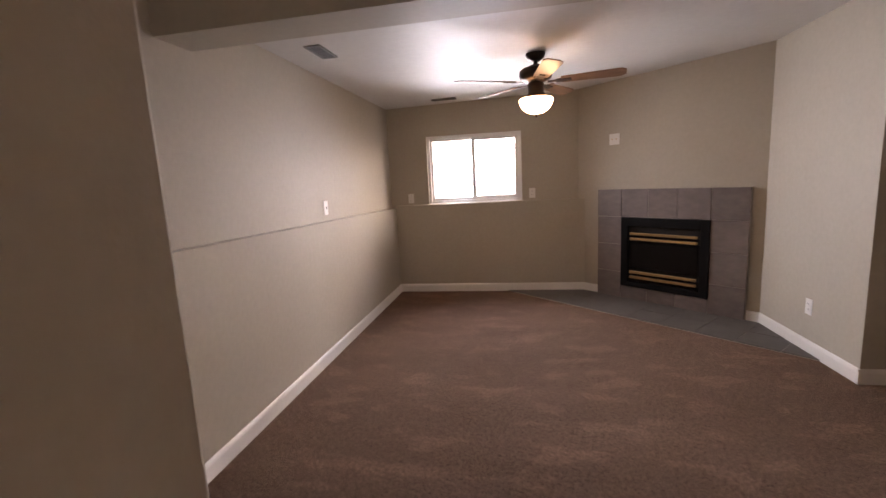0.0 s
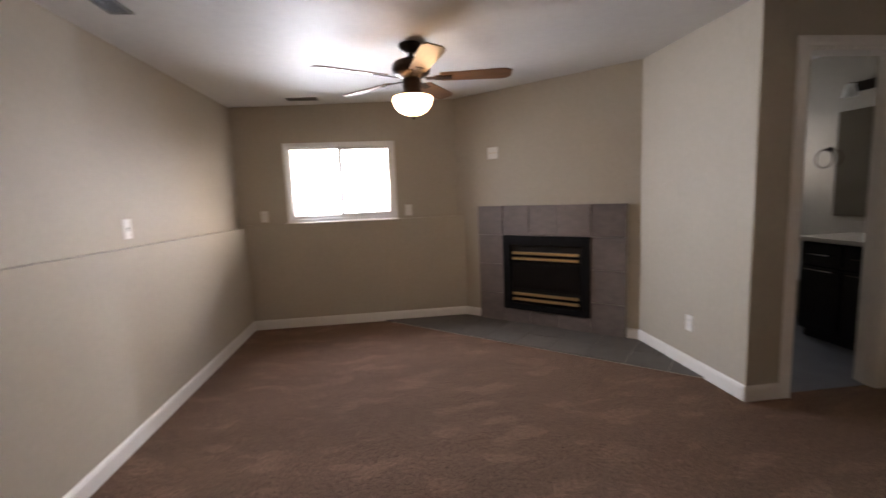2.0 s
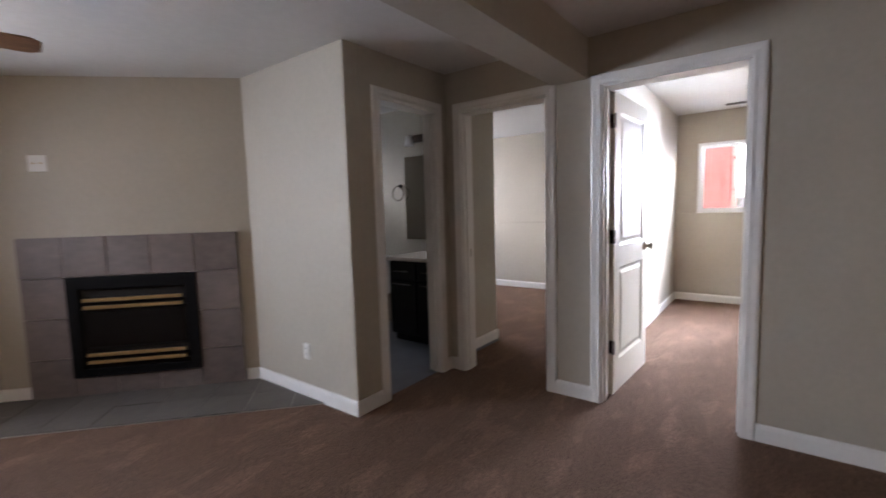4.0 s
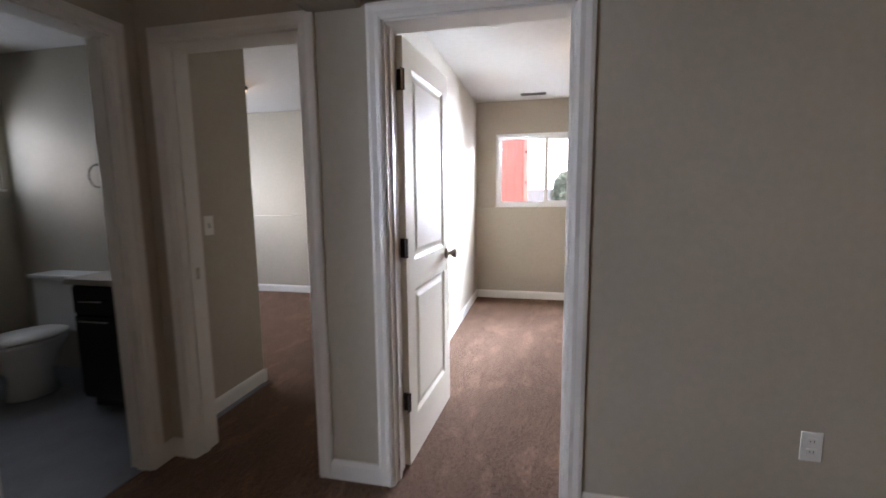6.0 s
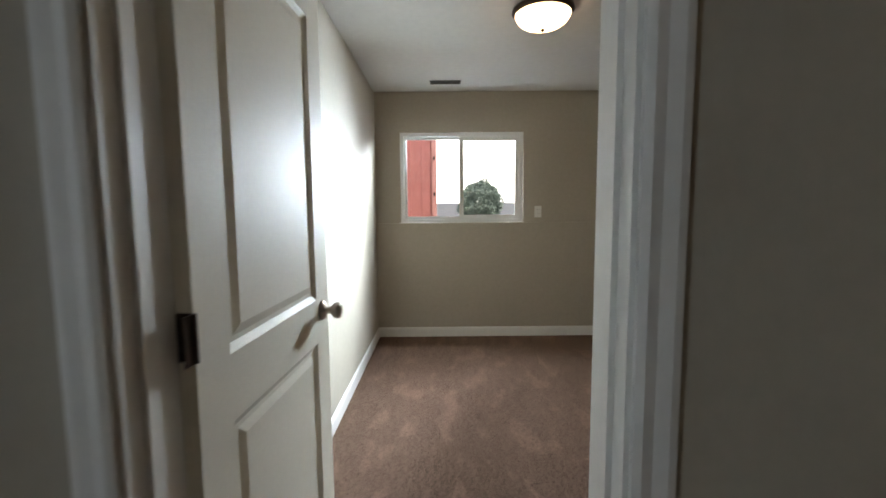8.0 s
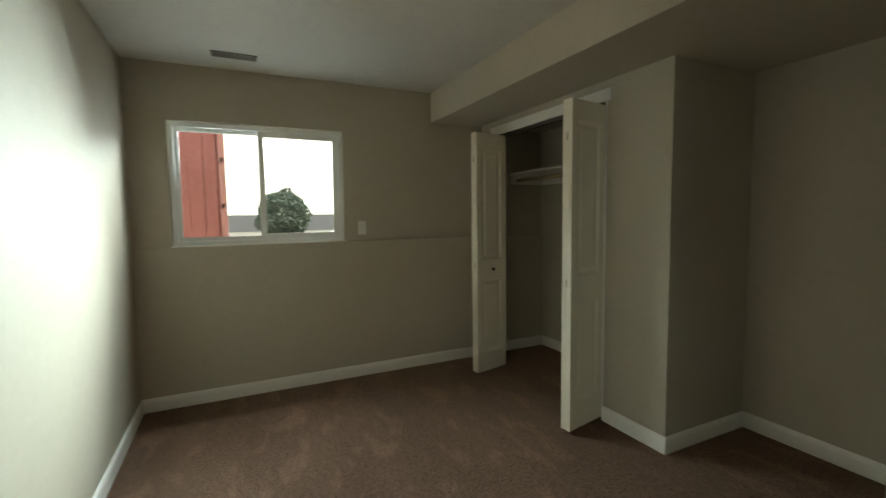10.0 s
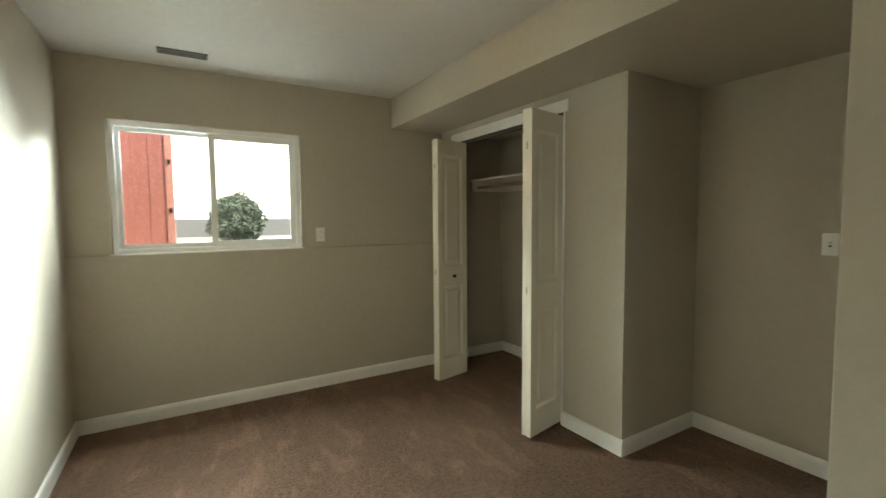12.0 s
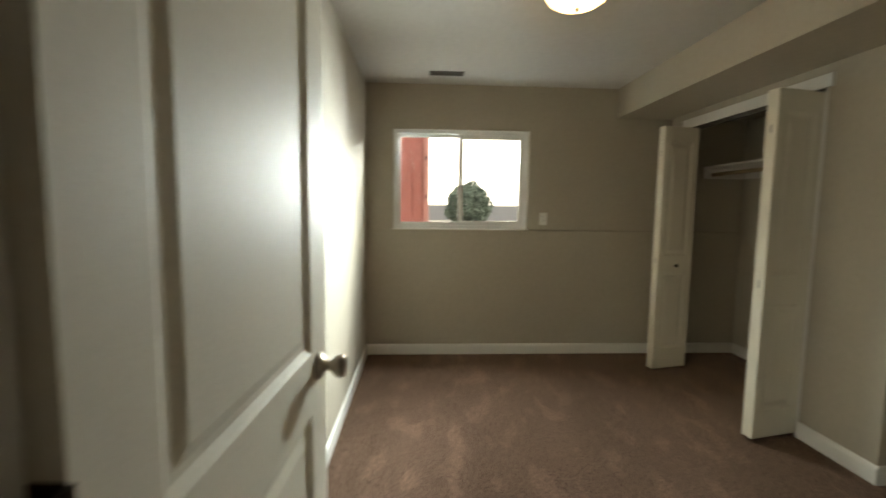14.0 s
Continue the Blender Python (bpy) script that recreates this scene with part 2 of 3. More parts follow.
def pierced(a0, a1, z0, z1, holes, at):
    """One closed slab over a0..a1 and z0..z1 with rectangular holes; at(a, d, z) gives a corner, d being 0 or 1 through the slab."""
    aa = sorted({a0, a1, *[h[0] for h in holes], *[h[1] for h in holes]})
    zz = sorted({z0, z1, *[h[2] for h in holes], *[h[3] for h in holes]})
    na, nz = len(aa) - 1, len(zz) - 1

    def full(i, k):
        if not (0 <= i < na and 0 <= k < nz):
            return False
        return not any(h[0] <= aa[i] and aa[i + 1] <= h[1] and h[2] <= zz[k] and zz[k + 1] <= h[3] for h in holes)

    bm, got = bmesh.new(), {}

    def corner(i, d, k):
        if (i, d, k) not in got:
            got[i, d, k] = bm.verts.new(at(aa[i], d, zz[k]))
        return got[i, d, k]

    for i in range(na):
        for k in range(nz):
            if not full(i, k):
                continue
            for d in (0, 1):
                bm.faces.new([corner(i, d, k), corner(i + 1, d, k), corner(i + 1, d, k + 1), corner(i, d, k + 1)])
            for e, di in ((0, -1), (1, 1)):
                if not full(i + di, k):
                    bm.faces.new([corner(i + e, 0, k), corner(i + e, 1, k), corner(i + e, 1, k + 1), corner(i + e, 0, k + 1)])
            for e, dk in ((0, -1), (1, 1)):
                if not full(i, k + dk):
                    bm.faces.new([corner(i, 0, k + e), corner(i, 1, k + e), corner(i + 1, 1, k + e), corner(i + 1, 0, k + e)])
    return bm


def wall_x(name, x0, x1, y0, y1, z0, z1, holes=(), label=""):
    """A wall of thickness x0..x1 along y, with holes (y0, y1, z0, z1)."""
    bm = pierced(y0, y1, z0, z1, holes, lambda a, d, z: (x1 if d else x0, a, z))
    return solid(name, bm, PAINT, label or "taupe painted drywall wall", "wall")


def wall_y(name, y0, y1, x0, x1, z0, z1, holes=(), label=""):
    """A wall of thickness y0..y1 along x, with holes (x0, x1, z0, z1)."""
    bm = pierced(x0, x1, z0, z1, holes, lambda a, d, z: (a, y1 if d else y0, z))
    return solid(name, bm, PAINT, label or "taupe painted drywall wall", "wall")


def run_of(profile, p, q, out):
    """Sweeps a profile of (out, height) rows from p to q; out: the way off the wall."""
    bm = bmesh.new()
    o = Vector((*out, 0)).normalized()
    ends = []
    for e in (p, q):
        ends.append([bm.verts.new(Vector((e[0], e[1], 0)) + o * a + Vector((0, 0, h))) for a, h in profile])
    for i in range(len(profile)):
        j = (i + 1) % len(profile)
        bm.faces.new((ends[0][i], ends[0][j], ends[1][j], ends[1][i]))
    bm.faces.new(ends[0][::-1]), bm.faces.new(ends[1])
    return bm


BASE = ((0.001, 0.0), (0.014, 0.0), (0.014, 0.073), (0.011, 0.084), (0.007, 0.093), (0.001, 0.097))


def baseboard(p, q, out):
    return solid("baseboard", run_of(BASE, p, q, out), TRIM, "white painted wooden baseboard along the carpet", "baseboard")


# ---- structure ----
EX = 4.066            # face of the partition with the bedroom doors
ED = 4.205
FAR, FARU = 6.575, 6.635
LEFT, LEFTU = -0.495, -0.56
LZ = 1.085            # ledge of the family room


def top1(x, y):
    return 2.262 + 0.021 * x


solid("floor", prism([(-0.9, -1.5), (4.2, -1.5), (4.2, -0.5), (8.2, -0.5), (8.2, 7.5), (-0.9, 7.5)], -0.12, 0.0), CARPET, "brown plush carpet with vacuum marks and footprints", "carpet")
bm = prism([(-0.9, -1.4), (4.12, -1.4), (4.12, 6.9), (-0.9, 6.9)], top1, lambda x, y: top1(x, y) + 0.15)
solid("ceiling", bm, CEIL, "lightly textured off-white ceiling", "ceiling")
# family room: left wall with its thicker lower part
solid("wall_west", box(-0.9, 1.0, 0, LEFTU, 6.9, 2.6), PAINT, "taupe painted upper wall above a ledge", "wall")
solid("wall_west_lower", prism([(LEFTU, 1.0), (LEFT, 1.0), (LEFT, FARU), (LEFTU, FARU)], 0, lambda x, y: 1.058 + 0.0165 * (6.575 - y)), PAINT, "taupe painted lower wall ending in a ledge", "wall")
wall_y("wall_north", FARU, 6.9, LEFTU, 3.2, 0, 2.6, [(-0.085, 1.045, LZ, 1.895)], "taupe painted upper wall with a window")
solid("wall_north_lower", box(LEFT, FAR, 0, 1.75, FARU, LZ, 0.006), PAINT, "taupe painted lower wall ending in a ledge", "wall")
# diagonal fireplace wall
DA, DB = Vector((1.883, 6.44, 0)), Vector((2.96, 5.465, 0))
DU = (DB - DA).normalized()
DN = Vector((DU.y, -DU.x, 0))
TURN = math.degrees(math.atan2(DU.y, DU.x))


def diag(u, v=0.0):
    p = DA + DU * u + DN * v
    return (p.x, p.y)


solid("wall_fireplace", prism([diag(-0.28, -0.01), diag(1.56, -0.01), (3.3, 5.3), (3.3, 6.9), (1.6, 6.9)], 0, 2.6), PAINT, "taupe painted diagonal wall above the fireplace", "wall")
RX = 3.04
solid("wall_east_family", box(RX, 4.258, 0, 3.155, 5.6, 2.6, 0.004), PAINT, "taupe painted wall beside the fireplace", "wall")
wall_y("wall_bathroom", 4.258, 4.373, 3.155, 4.12, 0, 2.6, [(3.335, 3.925, 0, 2.035)], "taupe painted wall with the bathroom doorway")
B1 = (2.295, 3.045)
B2 = (3.425, 4.115)
wall_x("wall_bedrooms", EX, ED, -1.4, 4.258, 0, 2.6, [(B1[0], B1[1], 0, 2.035), (B2[0], B2[1], 0, 2.035)], "taupe painted partition with two bedroom doorways")
# beam across the family room
bm = prism([(LEFTU, 3.14), (EX, 3.14), (EX, 3.375), (LEFTU, 3.375)], lambda x, y: 2.062 + 0.0085 * x, 2.5)
solid("ceiling_beam", bm, PAINT, "taupe painted drywall beam across the ceiling", "beam")
# entry wall beside the camera's start, and the closing walls behind
solid("wall_entry", box(-0.6, -1.4, 0, 0.60, 1.80, 2.6, 0.006), PAINT, "taupe painted wall end at the room entry", "wall")
solid("wall_south", box(0.5, -1.5, 0, 4.2, -1.4, 2.6), PAINT, "plain taupe wall", "wall")

# bedroom
BX, BXU, BZ = 7.825, 7.865, 1.160
solid("ceiling_bedroom", box(4.12, -0.8, 2.452, 8.4, 3.24, 2.6), CEIL, "smooth off-white bedroom ceiling", "ceiling")
wall_y("wall_bedroom_north", 3.222, 3.337, ED, 8.3, 0, 2.6)
wall_x("wall_bedroom_east", BXU, 8.2, -0.8, 3.222, 0, 2.6, [(1.743, 2.979, BZ, 2.061)], "taupe painted upper wall with a window")
solid("wall_bedroom_east_lower", box(BX, -0.6, 0, BXU, 3.222, BZ, 0.006), PAINT, "taupe painted lower wall ending in a ledge", "wall")
CY = 0.438
JX0, JX1 = 6.28, 7.62
CX, AY = 5.825, -0.285
wall_y("wall_closet_front", CY - 0.115, CY, CX, BX, 0, 2.3, [(JX0, JX1, 0, 2.075)], "taupe painted wall with a bifold closet opening")
solid("wall_closet_side", box(CX, -0.4, 0, CX + 0.115, CY - 0.115, 2.3), PAINT, "taupe painted closet side wall", "wall")
solid("wall_bedroom_south", box(4.1, -0.5, 0, 8.3, AY, 2.6), PAINT, "taupe painted alcove wall", "wall")
solid("wall_bedroom_corner", box(ED, AY, 0, 4.625, 1.32, 2.5, 0.004), PAINT, "taupe painted wall corner beside the doorway", "wall")
solid("ceiling_soffit", box(4.12, -0.4, 2.190, BXU, 0.94, 2.5, 0.003), PAINT, "taupe painted dropped soffit over the closet", "soffit")

# second bedroom
solid("ceiling_second_bedroom", box(4.12, 3.3, 2.452, 8.4, 7.6, 2.6), CEIL, "off-white second bedroom ceiling", "ceiling")
solid("wall_second_hall", box(ED, 4.35, 0, 4.96, 4.49, 2.5, 0.003), PAINT, "taupe painted wall inside the second bedroom", "wall")
solid("wall_second_side", box(4.93, 4.49, 0, 4.96, 7.5, 2.5), PAINT, "taupe painted wall of the second bedroom", "wall")
solid("wall_second_east", box(7.70, 3.337, 0, 8.2, 7.5, 2.6), PAINT, "taupe painted far wall of the second bedroom", "wall")
solid("wall_second_east_lower", box(7.64, 3.337, 0, 7.70, 7.2, 1.06, 0.006), PAINT, "taupe painted lower wall ending in a ledge", "wall")
wall_y("wall_second_north", 7.2, 7.5, 5.0, 7.7, 0, 2.6, [(5.95, 7.25, 1.15, 2.05)])
# bathroom
solid("ceiling_bathroom", box(3.1, 4.3, 2.40, 5.0, 6.6, 2.6), CEIL, "off-white bathroom ceiling", "ceiling")
solid("floor_bathroom", box(3.155, 4.30, -0.05, 4.93, 6.4, 0.006), VINYLFLOOR, "dark grey bathroom floor", "floor")
wall_y("wall_bath_north", 6.4, 6.5, 3.1, 5.0, 0, 2.5, [(4.32, 4.82, 1.4, 2.0)], "grey painted bathroom wall")
solid("wall_bath_west", box(3.10, 5.6, 0, 3.155, 6.4, 2.5), PAINT, "grey painted bathroom wall", "wall")
solid("wall_bath_east", box(4.88, 4.49, 0, 4.93, 6.4, 2.5), PAINT, "grey painted bathroom wall", "wall")
solid("wall_bath_south", box(4.12, 4.258, 0, 4.18, 4.376, 2.5), PAINT, "grey painted wall end", "wall")

# baseboards
for p, q, out in (
    ((LEFT, 1.8), (LEFT, FAR), (1, 0)), ((LEFT, FAR), (1.735, FAR), (0, -1)), (diag(-0.2), diag(-0.005), DN[:2]),
    (diag(1.458), diag(1.56), DN[:2]), ((RX, 4.25), (RX, 5.40), (-1, 0)), ((RX - 0.014, 4.258), (3.27, 4.258), (0, -1)),
    ((3.99, 4.258), (EX, 4.258), (0, -1)), ((EX, 4.18), (EX, 4.258), (-1, 0)), ((EX, 3.11), (EX, 3.36), (-1, 0)), ((EX, -1.4), (EX, 2.22), (-1, 0)),
    ((0.60, -1.4), (0.60, 1.8), (1, 0)), ((LEFT, 1.80), (0.614, 1.80), (0, 1)),
    ((ED, 3.222), (BX, 3.222), (0, -1)), ((BX, CY), (BX, 3.222), (-1, 0)), ((CX - 0.014, CY), (JX0, CY), (0, 1)), ((CX, AY), (CX, CY), (-1, 0)),
    ((4.625, AY), (CX, AY), (0, 1)), ((4.625, AY), (4.625, 1.334), (1, 0)), ((ED, 1.32), (4.625, 1.32), (0, 1)), ((ED, 1.32), (ED, 2.22), (1, 0)),
    ((BX, AY), (BX, CY - 0.115), (-1, 0)), ((CX + 0.115, AY), (BX, AY), (0, 1)), ((ED, 4.35), (4.96, 4.35), (0, -1)), ((4.96, 4.336), (4.96, 7.2), (1, 0)),
    ((7.64, 3.337), (7.64, 7.2), (-1, 0)), ((ED, 3.337), (7.64, 3.337), (0, 1)),
):
    baseboard(p, q, out)

# ---- door frames ----
CASE = ((0.0, 0.0), (0.0, 0.012), (0.012, 0.017), (0.030, 0.013), (0.052, 0.016), (0.066, 0.012), (0.070, 0.0))


def door_frame(name, place, turn, w, h, depth, label, back=True):
    """A cased opening in its own axes: x along the wall, y into it, the room at y = 0."""
    t = thing(name, label, "door frame", place, turn, "structure")
    for side, x in ((-1, 0.0), (1, w)):
        part("jamb", box(x - side * 0.004, -0.002, 0, x + side * 0.006, depth + 0.002, h), TRIM, t)
        part("door_stop", box(x - side * 0.004, 0.040, 0, x - side * 0.014, 0.072, h - 0.004), TRIM, t)
    part("head_jamb", box(0.004, -0.002, h - 0.004, w - 0.004, depth + 0.002, h + 0.006), TRIM, t)
    for face, y, s in ((1, 0.0, -1), (2, depth, 1)):
        if face == 2 and not back:
            continue
        # mitred casing: two legs and a head
        for side, x in ((-1, 0.0), (1, w)):
            bm = bmesh.new()
            lo = [bm.verts.new((x + side * (0.005 + a), y + s * b, 0)) for a, b in CASE]
            hi = [bm.verts.new((x + side * (0.005 + a), y + s * b, h + 0.005 + a)) for a, b in CASE]
            for i in range(len(CASE)):
                j = (i + 1) % len(CASE)
                bm.faces.new((lo[i], lo[j], hi[j], hi[i]))
            bm.faces.new(lo), bm.faces.new(hi)
            part("casing", bm, TRIM, t)
        bm = bmesh.new()
        lo = [bm.verts.new((-0.005 - a, y + s * b, h + 0.005 + a)) for a, b in CASE]
        hi = [bm.verts.new((w + 0.005 + a, y + s * b, h + 0.005 + a)) for a, b in CASE]
        for i in range(len(CASE)):
            j = (i + 1) % len(CASE)
            bm.faces.new((lo[i], lo[j], hi[j], hi[i]))
        bm.faces.new(lo), bm.faces.new(hi)
        part("head_casing", bm, TRIM, t)
    return t


# local x runs along -y for walls that face -x
f1 = door_frame("door_frame", (EX, B1[1], 0), -90, B1[1] - B1[0], 2.035, ED - EX, "white moulded door casing of the open bedroom")
f2 = door_frame("door_frame", (EX, B2[1], 0), -90, B2[1] - B2[0], 2.035, ED - EX, "white moulded door casing of the second bedroom")
f3 = door_frame("door_frame", (3.335, 4.258, 0), 0, 0.59, 2.035, 0.115, "white moulded door casing of the bathroom")
part("strike_plate", box(0.002, 0.075, 0.92, 0.0065, 0.100, 0.98), NICKEL, f2)


def panel_leaf(w, h, th, panels):
    """A moulded door leaf, x 0..w, y -th/2..th/2, with recessed and raised panels (x0, x1, z0, z1) on both faces."""
    bm = bmesh.new()
    xs = sorted({0, w, *[p[0] for p in panels], *[p[1] for p in panels]})
    zs = sorted({0, h, *[p[2] for p in panels], *[p[3] for p in panels]})
    for s in (-1, 1):
        y = s * th / 2

        def quad(a, b, c, d):
            bm.faces.new([bm.verts.new(p) for p in (a, b, c, d)])

        for x0, x1 in zip(xs, xs[1:]):
            for z0, z1 in zip(zs, zs[1:]):
                if not any(p[0] <= x0 and x1 <= p[1] and p[2] <= z0 and z1 <= p[3] for p in panels):
                    quad((x0, y, z0), (x1, y, z0), (x1, y, z1), (x0, y, z1))
        for x0, x1, z0, z1 in panels:
            rings = [(0, 0), (0.006, 0.004), (0.018, 0.010), (0.030, 0.010), (0.052, 0.003)]
            for (a, da), (b, db) in zip(rings, rings[1:]):
                ya, yb = y - s * da, y - s * db
                o = [(x0 + a, ya, z0 + a), (x1 - a, ya, z0 + a), (x1 - a, ya, z1 - a), (x0 + a, ya, z1 - a)]
                i = [(x0 + b, yb, z0 + b), (x1 - b, yb, z0 + b), (x1 - b, yb, z1 - b), (x0 + b, yb, z1 - b)]
                for k in range(4):
                    quad(o[k], o[(k + 1) % 4], i[(k + 1) % 4], i[k])
            b, yb = rings[-1][0], y - s * rings[-1][1]
            quad((x0 + b, yb, z0 + b), (x1 - b, yb, z0 + b), (x1 - b, yb, z1 - b), (x0 + b, yb, z1 - b))
    t = th / 2
    for q in (((0, -t, 0), (0, t, 0), (0, t, h), (0, -t, h)), ((w, -t, 0), (w, t, 0), (w, t, h), (w, -t, h)), ((0, -t, 0), (w, -t, 0), (w, t, 0), (0, t, 0)), ((0, -t, h), (w, -t, h), (w, t, h), (0, t, h))):
        bm.faces.new([bm.verts.new(p) for p in q])
    bmesh.ops.remove_doubles(bm, verts=bm.verts, dist=1e-5)
    return bm


def turned(profile, m, steps=24):
    bm = lathe(profile, steps)
    bm.transform(m)
    return bm


KNOB = [(0.0001, 0), (0.033, 0), (0.033, 0.004), (0.028, 0.010), (0.013, 0.014), (0.012, 0.030), (0.017, 0.036), (0.026, 0.045), (0.0285, 0.056), (0.026, 0.064), (0.018, 0.067), (0.0001, 0.067)]

door = thing("bedroom_door", "cream-white two-panel moulded door standing open", "door", (4.212, 3.030, 0.012), -3)
leaf = part("leaf", panel_leaf(0.755, 2.015, 0.035, [(0.115, 0.64, 0.22, 0.865), (0.115, 0.64, 1.01, 1.90)]), DOOR, door)
for s in (-1, 1):
    k = part("knob", turned(KNOB, pose(0.69, s * 0.0175, 0.965, -90 * s, 0, 0)), NICKEL, door, "satin nickel round knob")
part("latch_plate", box(0.7535, -0.012, 0.935, 0.7565, 0.012, 0.995), NICKEL, door)
for z in (0.33, 1.08, 1.83):
    hg = part("hinge", tube([(-0.006, -0.022, z - 0.045), (-0.006, -0.022, z + 0.045)], 0.006), BRONZE, door, "dark bronze butt hinge")
    part("hinge_leaf", box(-0.0025, -0.0175, z - 0.045, 0.0, 0.015, z + 0.045), BRONZE, hg)
    part("frame_leaf", box(-0.035, -0.0225, z - 0.045, -0.004, -0.020, z + 0.045), BRONZE, hg)

# ---- windows ----


def window(name, place, turn, w, h, depth, label):
    """A horizontal sliding window in its own axes: x along the wall, y outwards from the room face."""
    t = thing(name, label, "window", place, turn, "structure")
    d0, d1 = depth, depth + 0.07
    fr = part("window_frame", box(0, d0, 0, 0.035, d1, h, 0.003), VINYL, t)
    part("jamb", box(w - 0.035, d0, 0, w, d1, h, 0.003), VINYL, fr)
    part("head", box(0.035, d0, h - 0.035, w - 0.035, d1, h, 0.003), VINYL, fr)
    part("track", box(0.035, d0, 0, w - 0.035, d1, 0.035, 0.003), VINYL, fr)
    part("window_sill", box(-0.01, -0.025, -0.012, w + 0.01, d0, 0.006, 0.003), TRIM, t)
    for n, (a, b, y) in enumerate(((0.035, w / 2 + 0.02, d0 + 0.042), (w / 2 - 0.025, w - 0.035, d0 + 0.012))):
        f = 0.028 if n == 0 else 0.042
        s = part("sash", box(a, y, 0.035, a + f, y + 0.024, h - 0.035, 0.002), VINYL, t)
        part("stile", box(b - f, y, 0.035, b, y + 0.024, h - 0.035, 0.002), VINYL, s)
        part("rail", box(a + f, y, 0.035, b - f, y + 0.024, 0.035 + f, 0.002), VINYL, s)
        part("rail", box(a + f, y, h - 0.035 - f, b - f, y + 0.024, h - 0.035, 0.002), VINYL, s)
        g = part("pane", box(a + f, y + 0.010, 0.035 + f, b - f, y + 0.014, h - 0.035 - f), GLASS, s)
        g.visible_shadow = False
        if n == 1:
            part("latch", box(a + 0.008, y - 0.012, h * 0.46, a + 0.03, y, h * 0.54, 0.003), VINYL, s)
    return t


window("window_1", (-0.085, FARU, LZ + 0.001), 0, 1.13, 0.809, 0.02, "white vinyl sliding window full of bright daylight")
window("window_2", (BXU, 2.979, BZ + 0.001), -90, 1.236, 0.90, 0.03, "white vinyl sliding window with a red fence outside")
# unseen window, added only to let the second bedroom's lamp in
window("unseen_window_3", (5.95, 7.2, 1.151), 0, 1.3, 0.898, 0.05, "unseen white vinyl sliding window added to light the second bedroom")
# bathroom opening is an addition, kept out of view and mirror
window("unseen_window_4", (4.32, 6.4, 1.401), 0, 0.5, 0.598, 0.03, "unseen small white vinyl window added to light the bathroom")

# ---- fireplace ----
fp = thing("fireplace", "black gas fireplace with brass louvres in a slate tile surround", "fireplace", (DA.x, DA.y, 0), TURN)
# own axes: x along the wall, -y into the room
part("surround_backing", box(0, -0.018, 0, 0.283, 0.004, 1.18), GROUT, fp)
part("surround_backing", box(1.15, -0.018, 0, 1.453, 0.004, 1.18), GROUT, fp)
part("surround_backing", box(0.283, -0.018, 0.885, 1.15, 0.004, 1.18), GROUT, fp)
part("surround_backing", box(0.283, -0.018, 0, 1.15, 0.004, 0.143), GROUT, fp)
G = 0.003
cols = (0.0, 0.281, 0.565, 0.852, 1.148, 1.453)
rows = (0.0, 0.292, 0.592, 0.889, 1.182)
cells = [(cols[i], cols[i + 1], rows[3], rows[4]) for i in range(5)]
cells += [(a, b, rows[j], rows[j + 1]) for a, b in ((cols[0], cols[1]), (cols[4], cols[5])) for j in range(3)]
cells += [(cols[i], cols[i + 1], 0.0, 0.143) for i in range(1, 4)]
for k, (a, b, c, d) in enumerate(cells):
    w = 0.0012 * ((k * 7) % 5 - 2)
    part("tile", box(a + G, -0.028 + w, c + G, b - G, -0.016, d - G, 0.0015), TILE, fp)
ub0, ub1, ul0, ul1 = 0.284, 1.148, 0.146, 0.886
body = part("firebox_frame", box(ub0, -0.040, ul0, ub0 + 0.075, 0.002, ul1, 0.004), BLACK, fp, "black metal fireplace frame")
part("frame_side", box(ub1 - 0.075, -0.040, ul0, ub1, 0.002, ul1, 0.004), BLACK, body)
part("frame_top", box(ub0 + 0.075, -0.040, ul1 - 0.09, ub1 - 0.075, 0.002, ul1, 0.004), BLACK, body)
part("frame_bottom", box(ub0 + 0.075, -0.040, ul0, ub1 - 0.075, 0.002, ul0 + 0.06, 0.004), BLACK, body)
part("louvre_recess", box(ub0 + 0.075, -0.008, ul0 + 0.06, ub1 - 0.075, 0.002, ul1 - 0.09), FIREBOX, body)
part("door_glass", box(ub0 + 0.10, -0.024, 0.365, ub1 - 0.10, -0.012, 0.625, 0.003), FIREGLASS, fp, "smoked fireplace glass")
part("glass_frame", box(ub0 + 0.078, -0.020, 0.345, ub1 - 0.078, -0.010, 0.645, 0.003), BLACK, fp)
for z in (0.718, 0.664, 0.311, 0.257):
    part("louvre", box(0.387, -0.052, z - 0.014, 1.048, -0.030, z + 0.012, 0.006), BRASS, fp, "polished brass louvre bar")
    part("louvre_blade", box(0.36, -0.034, z - 0.026, 1.075, -0.010, z - 0.018), BLACK, fp)


# hearth tiles set flush in the carpet
def clipped(poly, a, b, c):
    """Keeps the side where a x + b y <= c."""
    out = []
    for (x0, y0), (x1, y1) in zip(poly, poly[1:] + poly[:1]):
        d0, d1 = a * x0 + b * y0 - c, a * x1 + b * y1 - c
        if d0 <= 0:
            out.append((x0, y0))
        if d0 * d1 < 0:
            s = d0 / (d0 - d1)
            out.append((x0 + s * (x1 - x0), y0 + s * (y1 - y0)))
    return out


hearth = thing("hearth", "flat grey slate tile hearth set flush in the carpet", "hearth", kind="structure")


